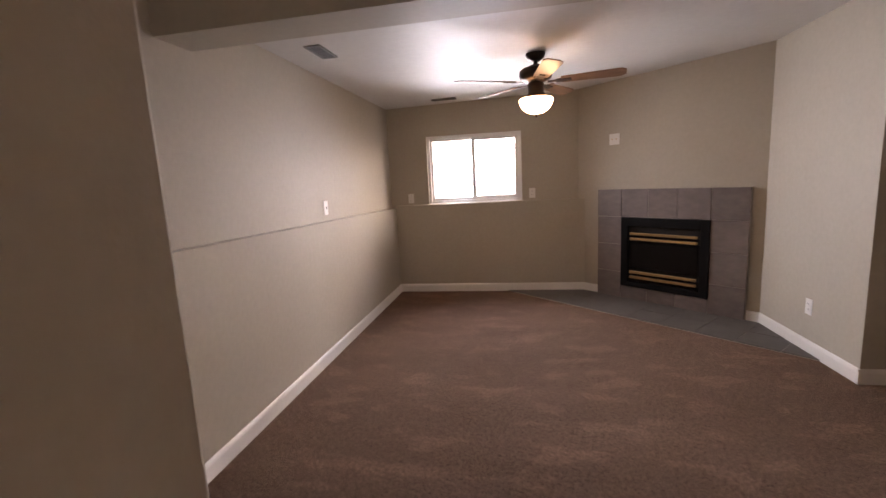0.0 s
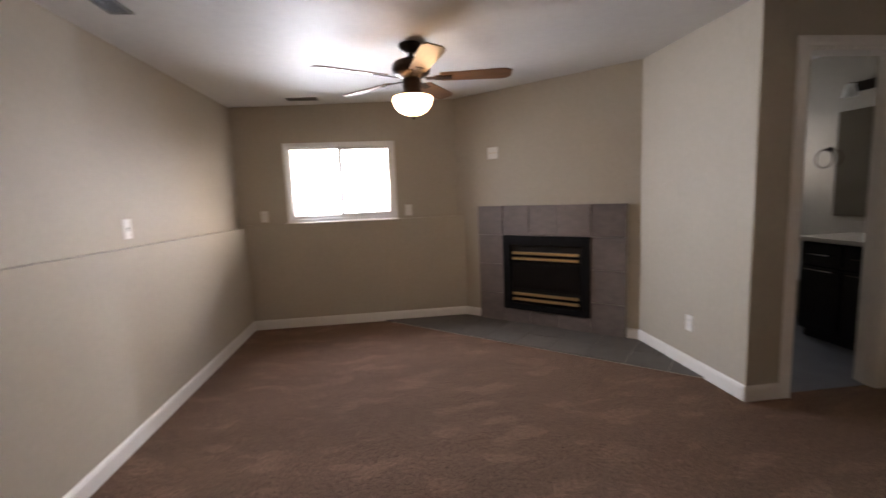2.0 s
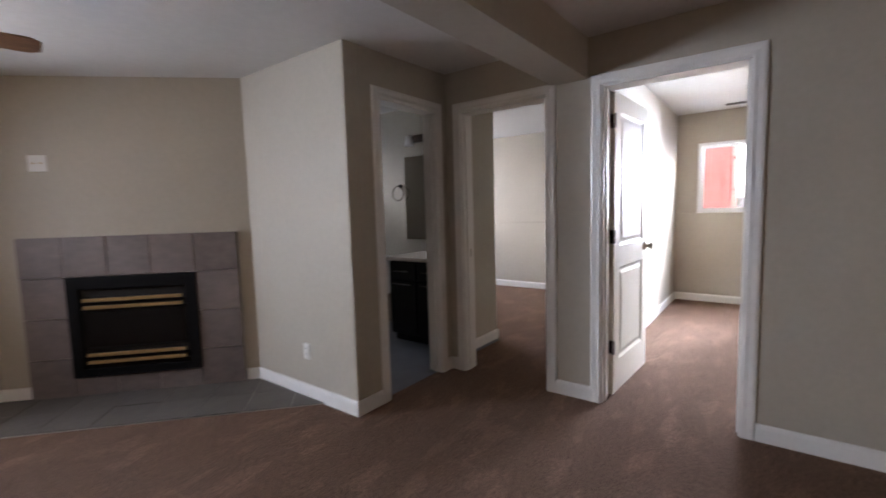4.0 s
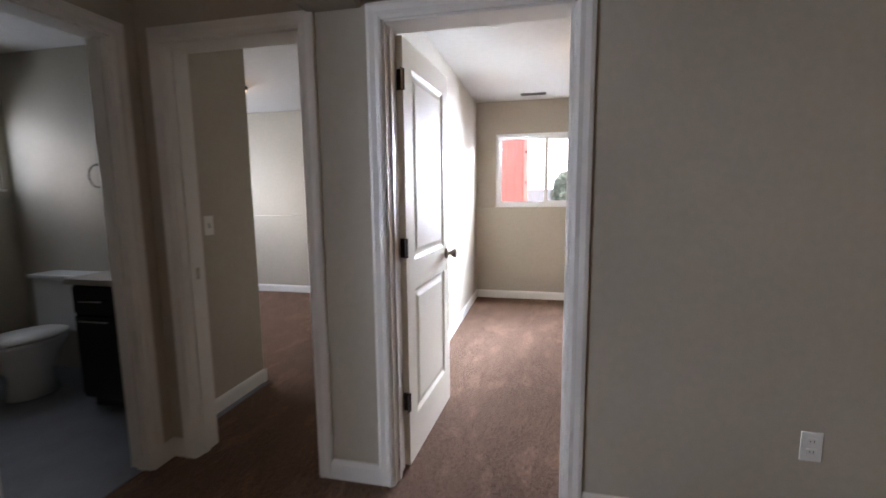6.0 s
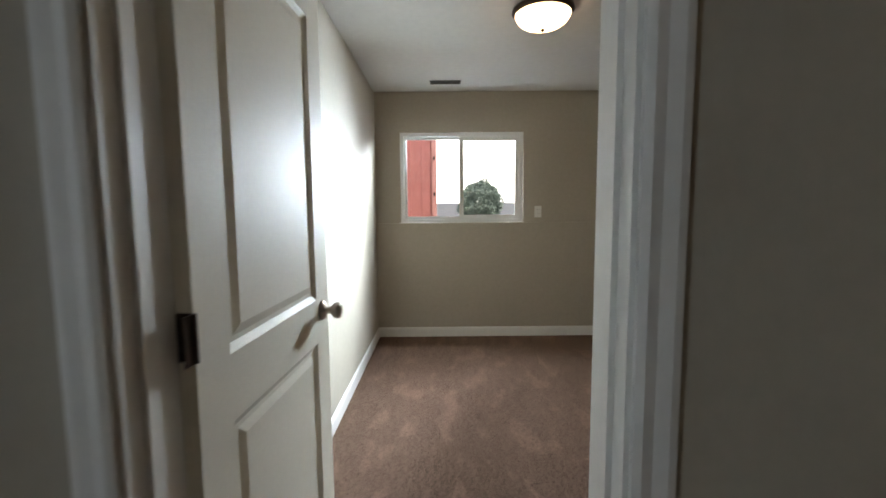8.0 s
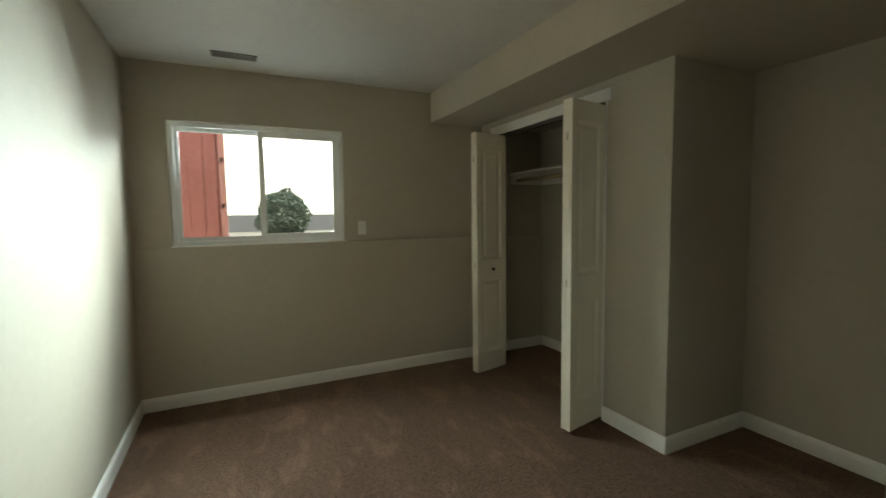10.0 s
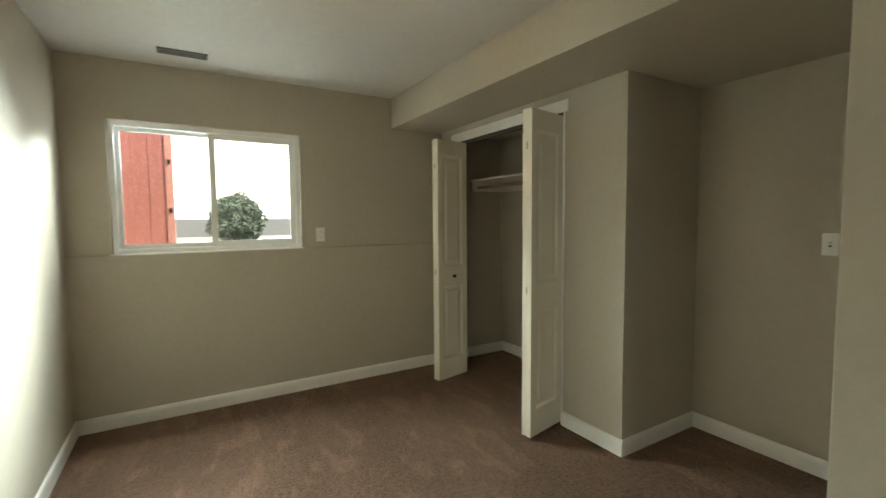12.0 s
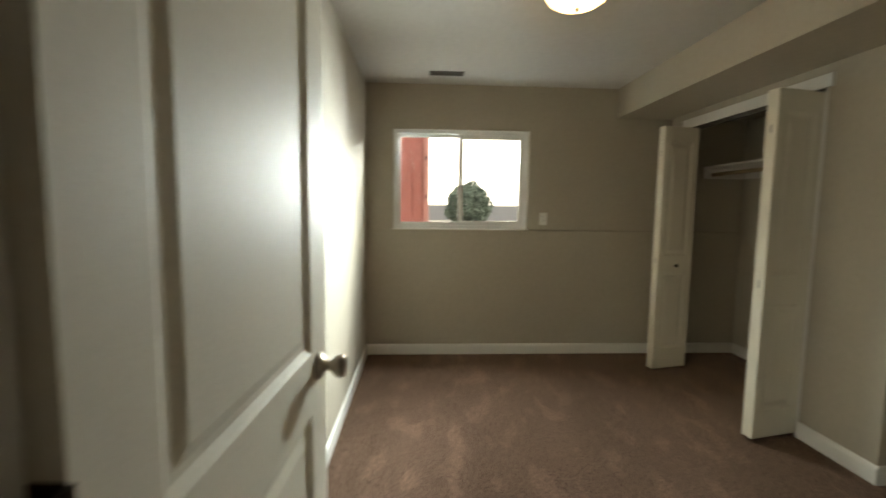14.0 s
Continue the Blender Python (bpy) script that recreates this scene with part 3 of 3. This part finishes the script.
def hearth_piece(u0, u1, v0, v1):
    poly = [diag(u0, v0), diag(u1, v0), diag(u1, v1), diag(u0, v1)]
    poly = clipped(poly, 1, 0, RX - 0.001)
    return clipped(poly, 0, 1, FAR - 0.001) if len(poly) > 2 else []


part("grout_bed", prism(hearth_piece(-0.75, 2.4, 0.0, 0.605), 0.001, 0.006), GROUT, hearth)
for row, (v0, v1) in enumerate(((0.003, 0.302), (0.306, 0.602))):
    for k in range(-3, 8):
        u0 = k * 0.302 + 0.06
        poly = hearth_piece(u0 + 0.0025, u0 + 0.2995, v0, v1)
        if len(poly) > 2:
            part("tile", prism(poly, 0.002, 0.0095 + 0.0008 * ((k + row) % 3)), HEARTH, hearth)

# ---- ceiling fan ----
FX, FY = 1.155, 4.93
FZ = top1(FX, FY)
fan = thing("ceiling_fan", "five-blade ceiling fan with dark bronze motor and lit frosted bowl", "ceiling fan", (FX, FY, 0))
part("canopy", lathe([(0.0001, FZ + 0.01), (0.072, FZ + 0.01), (0.075, FZ - 0.012), (0.066, FZ - 0.035), (0.040, FZ - 0.056), (0.0001, FZ - 0.058)]), BRONZE, fan)
part("downrod", lathe([(0.0001, FZ - 0.05), (0.017, FZ - 0.05), (0.017, 2.18), (0.0001, 2.18)], 16), BRONZE, fan)
part("motor", lathe([(0.0001, 2.20), (0.045, 2.20), (0.055, 2.185), (0.10, 2.178), (0.122, 2.16), (0.126, 2.13), (0.118, 2.10), (0.085, 2.085), (0.06, 2.07), (0.0001, 2.07)]), BRONZE, fan)
part("switch_housing", lathe([(0.0001, 2.075), (0.055, 2.075), (0.062, 2.055), (0.060, 1.998), (0.078, 1.980), (0.084, 1.957), (0.0001, 1.957)]), BRONZE, fan)
part("bowl", lathe([(0.122, 1.957), (0.129, 1.949), (0.127, 1.928), (0.115, 1.896), (0.091, 1.868), (0.056, 1.848), (0.018, 1.840), (0.0001, 1.839)]), GLOBE, fan, "lit frosted glass bowl")
part("finial", lathe([(0.0001, 1.842), (0.009, 1.838), (0.011, 1.826), (0.006, 1.815), (0.0001, 1.812)], 14), BRONZE, fan)


def blade_mesh():
    bm = bmesh.new()
    n, rim = 14, []
    for k in range(n + 1):
        s = k / n
        r = 0.19 + 0.455 * s
        w = 0.052 + 0.018 * s
        if s > 0.88:
            w *= math.sqrt(max(0.0, 1 - ((s - 0.88) / 0.125) ** 2 * 0.75))
        rim.append((r, w))
    outline = [(r, -w) for r, w in rim] + [(r, w) for r, w in rim[::-1]]
    lo = [bm.verts.new((x, y, 0.0)) for x, y in outline]
    hi = [bm.verts.new((x, y, 0.007)) for x, y in outline]
    bm.faces.new(lo[::-1]), bm.faces.new(hi)
    for i in range(len(lo)):
        j = (i + 1) % len(lo)
        bm.faces.new((lo[i], lo[j], hi[j], hi[i]))
    bm.transform(Matrix.Rotation(radians(-11), 4, "X"))
    return bm


def iron_mesh():
    bm = bmesh.new()
    for x0, x1, w in ((0.09, 0.15, 0.016), (0.15, 0.20, 0.030), (0.20, 0.265, 0.022)):
        add_box(bm, x0, -w, -0.006, x1, w, 0.0, 0.002)
    bm.transform(Matrix.Rotation(radians(-11), 4, "X"))
    return bm


blade_data, iron_data = mesh_of("blade", blade_mesh(), WOOD), mesh_of("blade_iron", iron_mesh(), BRONZE)
for k in range(5):
    b = new("blade", blade_data)
    b.parent, b.matrix_local = fan, pose(0, 0, 2.072, 0, 0, -82 + 72 * k)
    i = new("blade_iron", iron_data)
    i.parent = b

# ---- flush ceiling lights ----


def dome_light(place, label, glass):
    t = thing("ceiling_light", label, "ceiling light", place, group="flush dome lights")
    part("rim", lathe([(0.0001, 0.0), (0.150, 0.0), (0.172, -0.012), (0.176, -0.030), (0.160, -0.042), (0.0001, -0.042)]), BRONZE, t, "dark bronze rim")
    part("shade", lathe([(0.157, -0.040), (0.155, -0.055), (0.138, -0.082), (0.105, -0.104), (0.060, -0.117), (0.02, -0.121), (0.0001, -0.1215)]), glass, t, "lit frosted glass shade")
    part("finial", lathe([(0.0001, -0.119), (0.008, -0.121), (0.011, -0.129), (0.006, -0.138), (0.0001, -0.141)], 14), BRONZE, t)
    return t


dome_light((6.05, 1.98, 2.452), "lit flush dome light with bronze rim on the bedroom ceiling", DIM)
dome_light((6.30, 5.52, 2.452), "lit flush dome light with bronze rim in the second bedroom", DIM)
dome_light((2.3, 0.4, top1(2.3, 0.4)), "lit flush dome light with bronze rim near the entry", HALL)

smoke = thing("smoke_detector", "round white smoke detector on the bedroom ceiling", "smoke detector", (5.26, 2.715, 2.452))
part("base", lathe([(0.0001, 0), (0.068, 0), (0.068, -0.012), (0.0001, -0.012)]), PLATE, smoke)
part("cover", lathe([(0.062, -0.010), (0.064, -0.022), (0.055, -0.040), (0.030, -0.046), (0.0001, -0.046)]), PLATE, smoke)

# ---- ceiling vents ----


def vent(place, turn, w, d, label):
    t = thing("ceiling_vent", label, "vent", place, turn, group="ceiling registers")
    part("backing", box(-w / 2 + 0.006, -d / 2 + 0.006, -0.004, w / 2 - 0.006, d / 2 - 0.006, 0.002), DARK, t)
    for a, b, c, e in ((-w / 2, -d / 2, w / 2, -d / 2 + 0.012), (-w / 2, d / 2 - 0.012, w / 2, d / 2), (-w / 2, -d / 2 + 0.012, -w / 2 + 0.012, d / 2 - 0.012), (w / 2 - 0.012, -d / 2 + 0.012, w / 2, d / 2 - 0.012)):
        part("frame", box(a, b, -0.008, c, e, 0.002, 0.001), VENT, t)
    n = 6
    for k in range(n):
        y = -d / 2 + 0.012 + (d - 0.024) * (k + 0.5) / n
        bm = box(-w / 2 + 0.012, -0.006, -0.001, w / 2 - 0.012, 0.006, 0.001)
        bm.transform(Matrix.Translation((0, y, -0.005)) @ Matrix.Rotation(radians(40), 4, "X"))
        part("slat", bm, VENT, t)
    return t


vent((-0.265, 4.24, top1(-0.265, 0)), 90, 0.29, 0.11, "bronze metal ceiling register above the ledge wall")
vent((0.20, 6.36, top1(0.2, 0)), 0, 0.28, 0.10, "bronze metal ceiling register near the window")
vent((7.54, 2.525, 2.452), 90, 0.28, 0.10, "bronze metal ceiling register in the bedroom")

# ---- switches and outlets ----


def plate(name, place, turn, label, category, kind="outlet", gangs=1):
    """Own axes: x along the wall, -y off it."""
    t = thing(name, label, category, place, turn)
    w = 0.070 + 0.046 * (gangs - 1)
    part("plate", box(-w / 2, -0.006, -0.057, w / 2, 0.001, 0.057, 0.003), PLATE, t)
    for g in range(gangs):
        x = 0.046 * (g - (gangs - 1) / 2)
        if kind == "outlet":
            for z in (-0.020, 0.020):
                r = part("receptacle", box(x - 0.017, -0.009, z - 0.014, x + 0.017, -0.005, z + 0.014, 0.003), PLATE, t)
                for dx in (-0.006, 0.006):
                    part("slot", box(x + dx - 0.0012, -0.0095, z - 0.002, x + dx + 0.0012, -0.0085, z + 0.007), DARK, r)
        elif kind == "switch":
            part("toggle_recess", box(x - 0.006, -0.0068, -0.013, x + 0.006, -0.005, 0.013), VENT, t)
            part("toggle", box(x - 0.0045, -0.018, -0.002, x + 0.0045, -0.006, 0.010, 0.002), PLATE, t)
        else:
            part("jack", turned([(0.0001, 0), (0.006, 0), (0.006, 0.008), (0.0001, 0.008)], pose(x, -0.005, 0, 90, 0, 0), 12), BRASS, t)
    return t


plate("wall_switch", (LEFTU, 4.72, 1.195), 90, "white toggle switch above the wall ledge", "switch", "switch")
plate("wall_outlet", (-0.31, FARU, 1.165), 0, "white outlet above the ledge beside the window", "outlet")
plate("wall_outlet", (1.16, FARU, 1.168), 0, "white outlet on the ledge beside the window frame", "outlet")
tx, ty = diag(0.172, -0.01)
plate("cable_plate", (tx, ty, 1.705), TURN, "white double cable plate above the fireplace", "wall plate", "jack", 2)
plate("wall_outlet", (RX, 4.767, 0.338), -90, "white outlet low on the wall beside the fireplace", "outlet")
plate("wall_outlet", (EX, 1.42, 0.40), -90, "white outlet low beside the bedroom door", "outlet")
plate("wall_outlet", (BXU, 1.596, 1.266), -90, "white outlet just above the bedroom ledge", "outlet")
plate("wall_switch", (5.148, AY, 1.235), 180, "white toggle switch in the bedroom alcove", "switch", "switch")
plate("wall_switch", (4.53, 4.35, 1.165), 0, "white toggle switch inside the second bedroom", "switch", "switch")

# ---- bedroom closet ----
part_head = solid("closet_head_trim", box(JX0 - 0.03, CY + 0.001, 2.06, JX1 + 0.02, CY + 0.016, 2.135, 0.003), TRIM, "white painted closet head trim", "trim")
for x in (JX0, JX1):
    s = 1 if x == JX0 else -1
    solid("closet_jamb", box(x - s * 0.0, CY - 0.118, 0, x + s * 0.016, CY + 0.004, 2.06), TRIM, "white painted closet jamb", "trim")
solid("closet_track", box(JX0 + 0.02, CY - 0.07, 2.045, JX1 - 0.02, CY - 0.035, 2.074), VENT, "metal bifold door track", "track")
PAN = [(0.055, 0.285, 0.17, 0.80), (0.055, 0.285, 0.96, 1.90)]


SMALL_KNOB = [(0.0001, 0), (0.008, 0), (0.007, 0.012), (0.014, 0.018), (0.015, 0.024), (0.010, 0.028), (0.0001, 0.028)]


def bifold(outer, inner, knobbed):
    """Two hinged leaves folded together; each row is its fold edge and its wall edge."""
    t = thing("closet_door", "white two-panel bifold closet door folded open", "closet door", group="bifold closet doors")
    first = None
    for fold, end in (outer, inner):
        ang = math.degrees(math.atan2(end[1] - fold[1], end[0] - fold[0]))
        lf = part("leaf", panel_leaf(0.34, 2.02, 0.032, PAN), DOOR, t)
        lf.matrix_local = pose(fold[0], fold[1], 0.018, 0, 0, ang)
        first = first or lf
    if knobbed:
        part("knob", turned(SMALL_KNOB, pose(0.17, -0.016, 0.88, 90, 0, 0), 18), BRONZE, first, "dark bronze small knob")
    for z in (0.9, 1.78):
        part("hinge", box(-0.003, 0.012, z, 0.0, 0.022, z + 0.045, 0.001), NICKEL, first, "small metal fold hinge")
    return t


bifold(((7.375, 0.765), (7.45, 0.43)), ((7.411, 0.768), (7.54, 0.44)), True)
bifold(((6.245, 0.772), (6.315, 0.44)), ((6.281, 0.775), (6.40, 0.45)), False)

shelf = thing("closet_shelf", "white painted closet shelf with a wooden hanging rod", "shelf")
part("board", box(CX + 0.115, AY, 1.745, BX, 0.12, 1.763, 0.002), TRIM, shelf)
part("cleat", box(CX + 0.115, AY, 1.655, BX, AY + 0.019, 1.745), TRIM, shelf)
part("end_cleat", box(BX - 0.019, AY + 0.019, 1.655, BX, 0.11, 1.745), TRIM, shelf)
part("rod", tube([(CX + 0.115, 0.04, 1.69), (BX - 0.019, 0.04, 1.69)], 0.016, 14), ROD, shelf, "round wooden hanging rod")

# ---- bathroom ----
van = thing("bathroom_vanity", "dark espresso bathroom vanity with a pale counter", "vanity", (4.332, 4.50, 0))
part("cabinet", box(0.02, 0.0, 0.09, 0.548, 0.70, 0.82, 0.002), ESPRESSO, van)
part("toe_kick", box(0.08, 0.0, 0.0, 0.548, 0.70, 0.09), DARK, van)
for y in (0.015, 0.36):
    d = part("door", box(0.0, y, 0.12, 0.02, y + 0.325, 0.62, 0.003), ESPRESSO, van)
    part("handle", tube([(-0.02, y + 0.05, 0.595), (-0.02, y + 0.27, 0.595)], 0.005), CHROME, d)
    r = part("drawer", box(0.0, y, 0.64, 0.02, y + 0.325, 0.80, 0.003), ESPRESSO, van)
    part("handle", tube([(-0.02, y + 0.08, 0.72), (-0.02, y + 0.25, 0.72)], 0.005), CHROME, r)
top = part("counter", box(-0.02, -0.005, 0.82, 0.548, 0.72, 0.855, 0.004), COUNTER, van)
part("backsplash", box(0.53, -0.005, 0.855, 0.548, 0.72, 0.95, 0.003), COUNTER, top)
part("faucet", tube([(0.45, 0.36, 0.855), (0.45, 0.36, 0.99), (0.42, 0.36, 1.01), (0.36, 0.36, 0.99)], 0.011), CHROME, van)
mir = thing("bathroom_mirror", "frameless bathroom mirror above the vanity", "mirror", (4.88, 4.75, 1.0))
part("glass", box(-0.006, 0, 0, 0.0, 0.68, 0.88), MIRROR, mir)
part("bottom_rail", box(-0.012, 0, -0.012, 0.0, 0.68, 0.0), CHROME, mir)
vl = thing("vanity_light", "dark wall lamp above the bathroom mirror", "wall lamp", (4.88, 5.15, 2.06))
part("plate", box(-0.02, -0.2, -0.04, 0.0, 0.2, 0.04, 0.004), BRONZE, vl)
for y in (-0.13, 0.13):
    part("shade", turned([(0.0001, 0), (0.03, 0), (0.05, -0.10), (0.045, -0.10), (0.0001, -0.02)], pose(-0.09, y, 0.02), 18), PLATE, vl)
    part("arm", tube([(-0.01, y, 0.0), (-0.09, y, 0.03)], 0.008), BRONZE, vl)
ring = thing("towel_ring", "dark bronze towel ring on the bathroom wall", "towel ring", (4.88, 5.50, 1.57))
part("post", turned([(0.0001, 0), (0.025, 0), (0.022, 0.012), (0.009, 0.02), (0.009, 0.055), (0.0001, 0.055)], pose(0, 0, 0, 0, -90, 0), 16), BRONZE, ring)
part("ring", tube([(-0.05, 0.08 * math.sin(a * math.pi / 12), -0.08 + 0.08 * math.cos(a * math.pi / 12)) for a in range(25)], 0.005, 8), BRONZE, ring)
wc = thing("toilet", "white porcelain toilet beyond the vanity", "toilet", (4.88, 5.80, 0))
part("tank", box(-0.20, -0.23, 0.38, -0.012, 0.23, 0.76, 0.02), PORCELAIN, wc)
part("tank_lid", box(-0.215, -0.24, 0.76, -0.008, 0.24, 0.79, 0.008), PORCELAIN, wc)
bm = lathe([(0.0001, 0.006), (0.12, 0.006), (0.10, 0.15), (0.15, 0.30), (0.19, 0.37), (0.19, 0.40), (0.0001, 0.40)], 28)
bm.transform(pose(-0.42, 0, 0) @ Matrix.Diagonal((1.25, 1, 1, 1)))
part("bowl", bm, PORCELAIN, wc)
bm = lathe([(0.0001, 0.40), (0.192, 0.40), (0.192, 0.425), (0.0001, 0.43)], 28)
bm.transform(pose(-0.42, 0, 0) @ Matrix.Diagonal((1.25, 1, 1, 1)))
part("seat", bm, PLATE, wc)

# ---- outside ----
bm = bmesh.new()
for x0, y0, x1, y1 in ((8.2, -60, 90, 90), (-60, 7.5, 8.2, 90)):
    add_box(bm, x0, y0, 0.80, x1, y1, 0.92)
solid("ground", bm, EARTH, "pale dry gravel ground outside the windows", "ground")
fence = thing("fence", "red painted plank fence with flaking white flecks outside the bedroom", "fence", (9.3, 2.63, 0.92))
plank = mesh_of("board", box(0, 0, 0, 0.02, 0.1355, 2.6, 0.004), REDWOOD)
for k in range(14):
    b = new("board", plank)
    b.parent, b.matrix_local = fence, pose(0.004 * (k % 2), 0.065 + 0.1360 * k, 0, 0, 0, 0)
edge = part("edge_board", box(-0.012, 0.0, 0.0, 0.05, 0.0665, 2.6, 0.004), FADED, fence, "faded pink edge board")
for z in (0.55, 1.02, 1.38):
    part("hinge", box(-0.020, 0.02, z, -0.010, 0.045, z + 0.045, 0.002), BRONZE, edge)
for z in (0.4, 1.9):
    part("rail", box(0.026, 0.10, z, 0.07, 2.1, z + 0.09), REDWOOD, fence)
bush = thing("bush", "rounded green bush growing in the yard", "bush", (13.0, 1.73, 0.92))
for k in range(5):
    a = k * 1.26
    part("stem", tube([(0, 0, 0), (0.1 * math.cos(a), 0.1 * math.sin(a), 0.3), (0.2 * math.cos(a), 0.2 * math.sin(a), 0.55)], 0.018, 6), BARK, bush)
rng = random.Random(4)
verts, faces = [], []
for k in range(9000):
    v = Vector((rng.gauss(0, 1), rng.gauss(0, 1), rng.gauss(0, 1))).normalized()
    r = (0.62 + 0.38 * rng.random() ** 0.5) * (1 + 0.30 * noise.noise(v * 2.2))
    c = Vector((v.x * 0.45 * r, v.y * 0.45 * r, 0.47 + v.z * 0.47 * r))
    if c.z < 0.05:
        continue
    u = Vector((rng.gauss(0, 1), rng.gauss(0, 1), rng.gauss(0, 1))).normalized()
    w = u.orthogonal().normalized()
    n = len(verts)
    verts += [c - u * 0.032, c + w * 0.015, c + u * 0.032, c - w * 0.015]
    faces.append((n, n + 1, n + 2, n + 3))
me = bpy.data.meshes.new("crown")
me.from_pydata(verts, [], faces)
me.materials.append(LEAF)
cr = new("crown", me)
cr.parent = bush
shrub = thing("shrub", "small sparse twiggy shrub beside the round bush", "shrub", (13.0, 2.86, 0.92))
verts, faces = [], []
for k in range(9):
    a, lean, tall = k * 2.4, 0.05 + 0.02 * (k % 4), 0.38 + 0.05 * (k % 5)
    path = [Vector((lean * s * math.cos(a + s), lean * s * math.sin(a + s), tall * s / 2)) for s in (0, 0.6, 1.2, 2.0)]
    part("stem", tube(path, 0.007, 5), BARK, shrub)
    for q in range(14):
        c = path[2].lerp(path[3], rng.random()) + Vector((rng.gauss(0, 0.04), rng.gauss(0, 0.04), rng.gauss(0, 0.04)))
        u = Vector((rng.gauss(0, 1), rng.gauss(0, 1), rng.gauss(0, 1))).normalized()
        w = u.orthogonal().normalized()
        n = len(verts)
        verts += [c - u * 0.022, c + w * 0.011, c + u * 0.022, c - w * 0.011]
        faces.append((n, n + 1, n + 2, n + 3))
me = bpy.data.meshes.new("foliage")
me.from_pydata(verts, [], faces)
me.materials.append(LEAF)
new("foliage", me).parent = shrub
solid("garden_wall", box(19.0, -12, 0.92, 19.3, 14, 1.45), CONCRETE, "low grey block wall at the end of the yard", "wall")
bm = bmesh.new()
for a, c in (((75, -80), (75, 95)), ((-60, 95), (75, 95))):
    bm.faces.new([bm.verts.new(p) for p in ((*a, 0.9), (*c, 0.9), (*c, 60), (*a, 60))])
solid("backdrop", bm, glow("hazy_bright_sky", (1.0, 0.99, 0.96), 1.6), "pale hazy bright sky at the horizon", "sky")
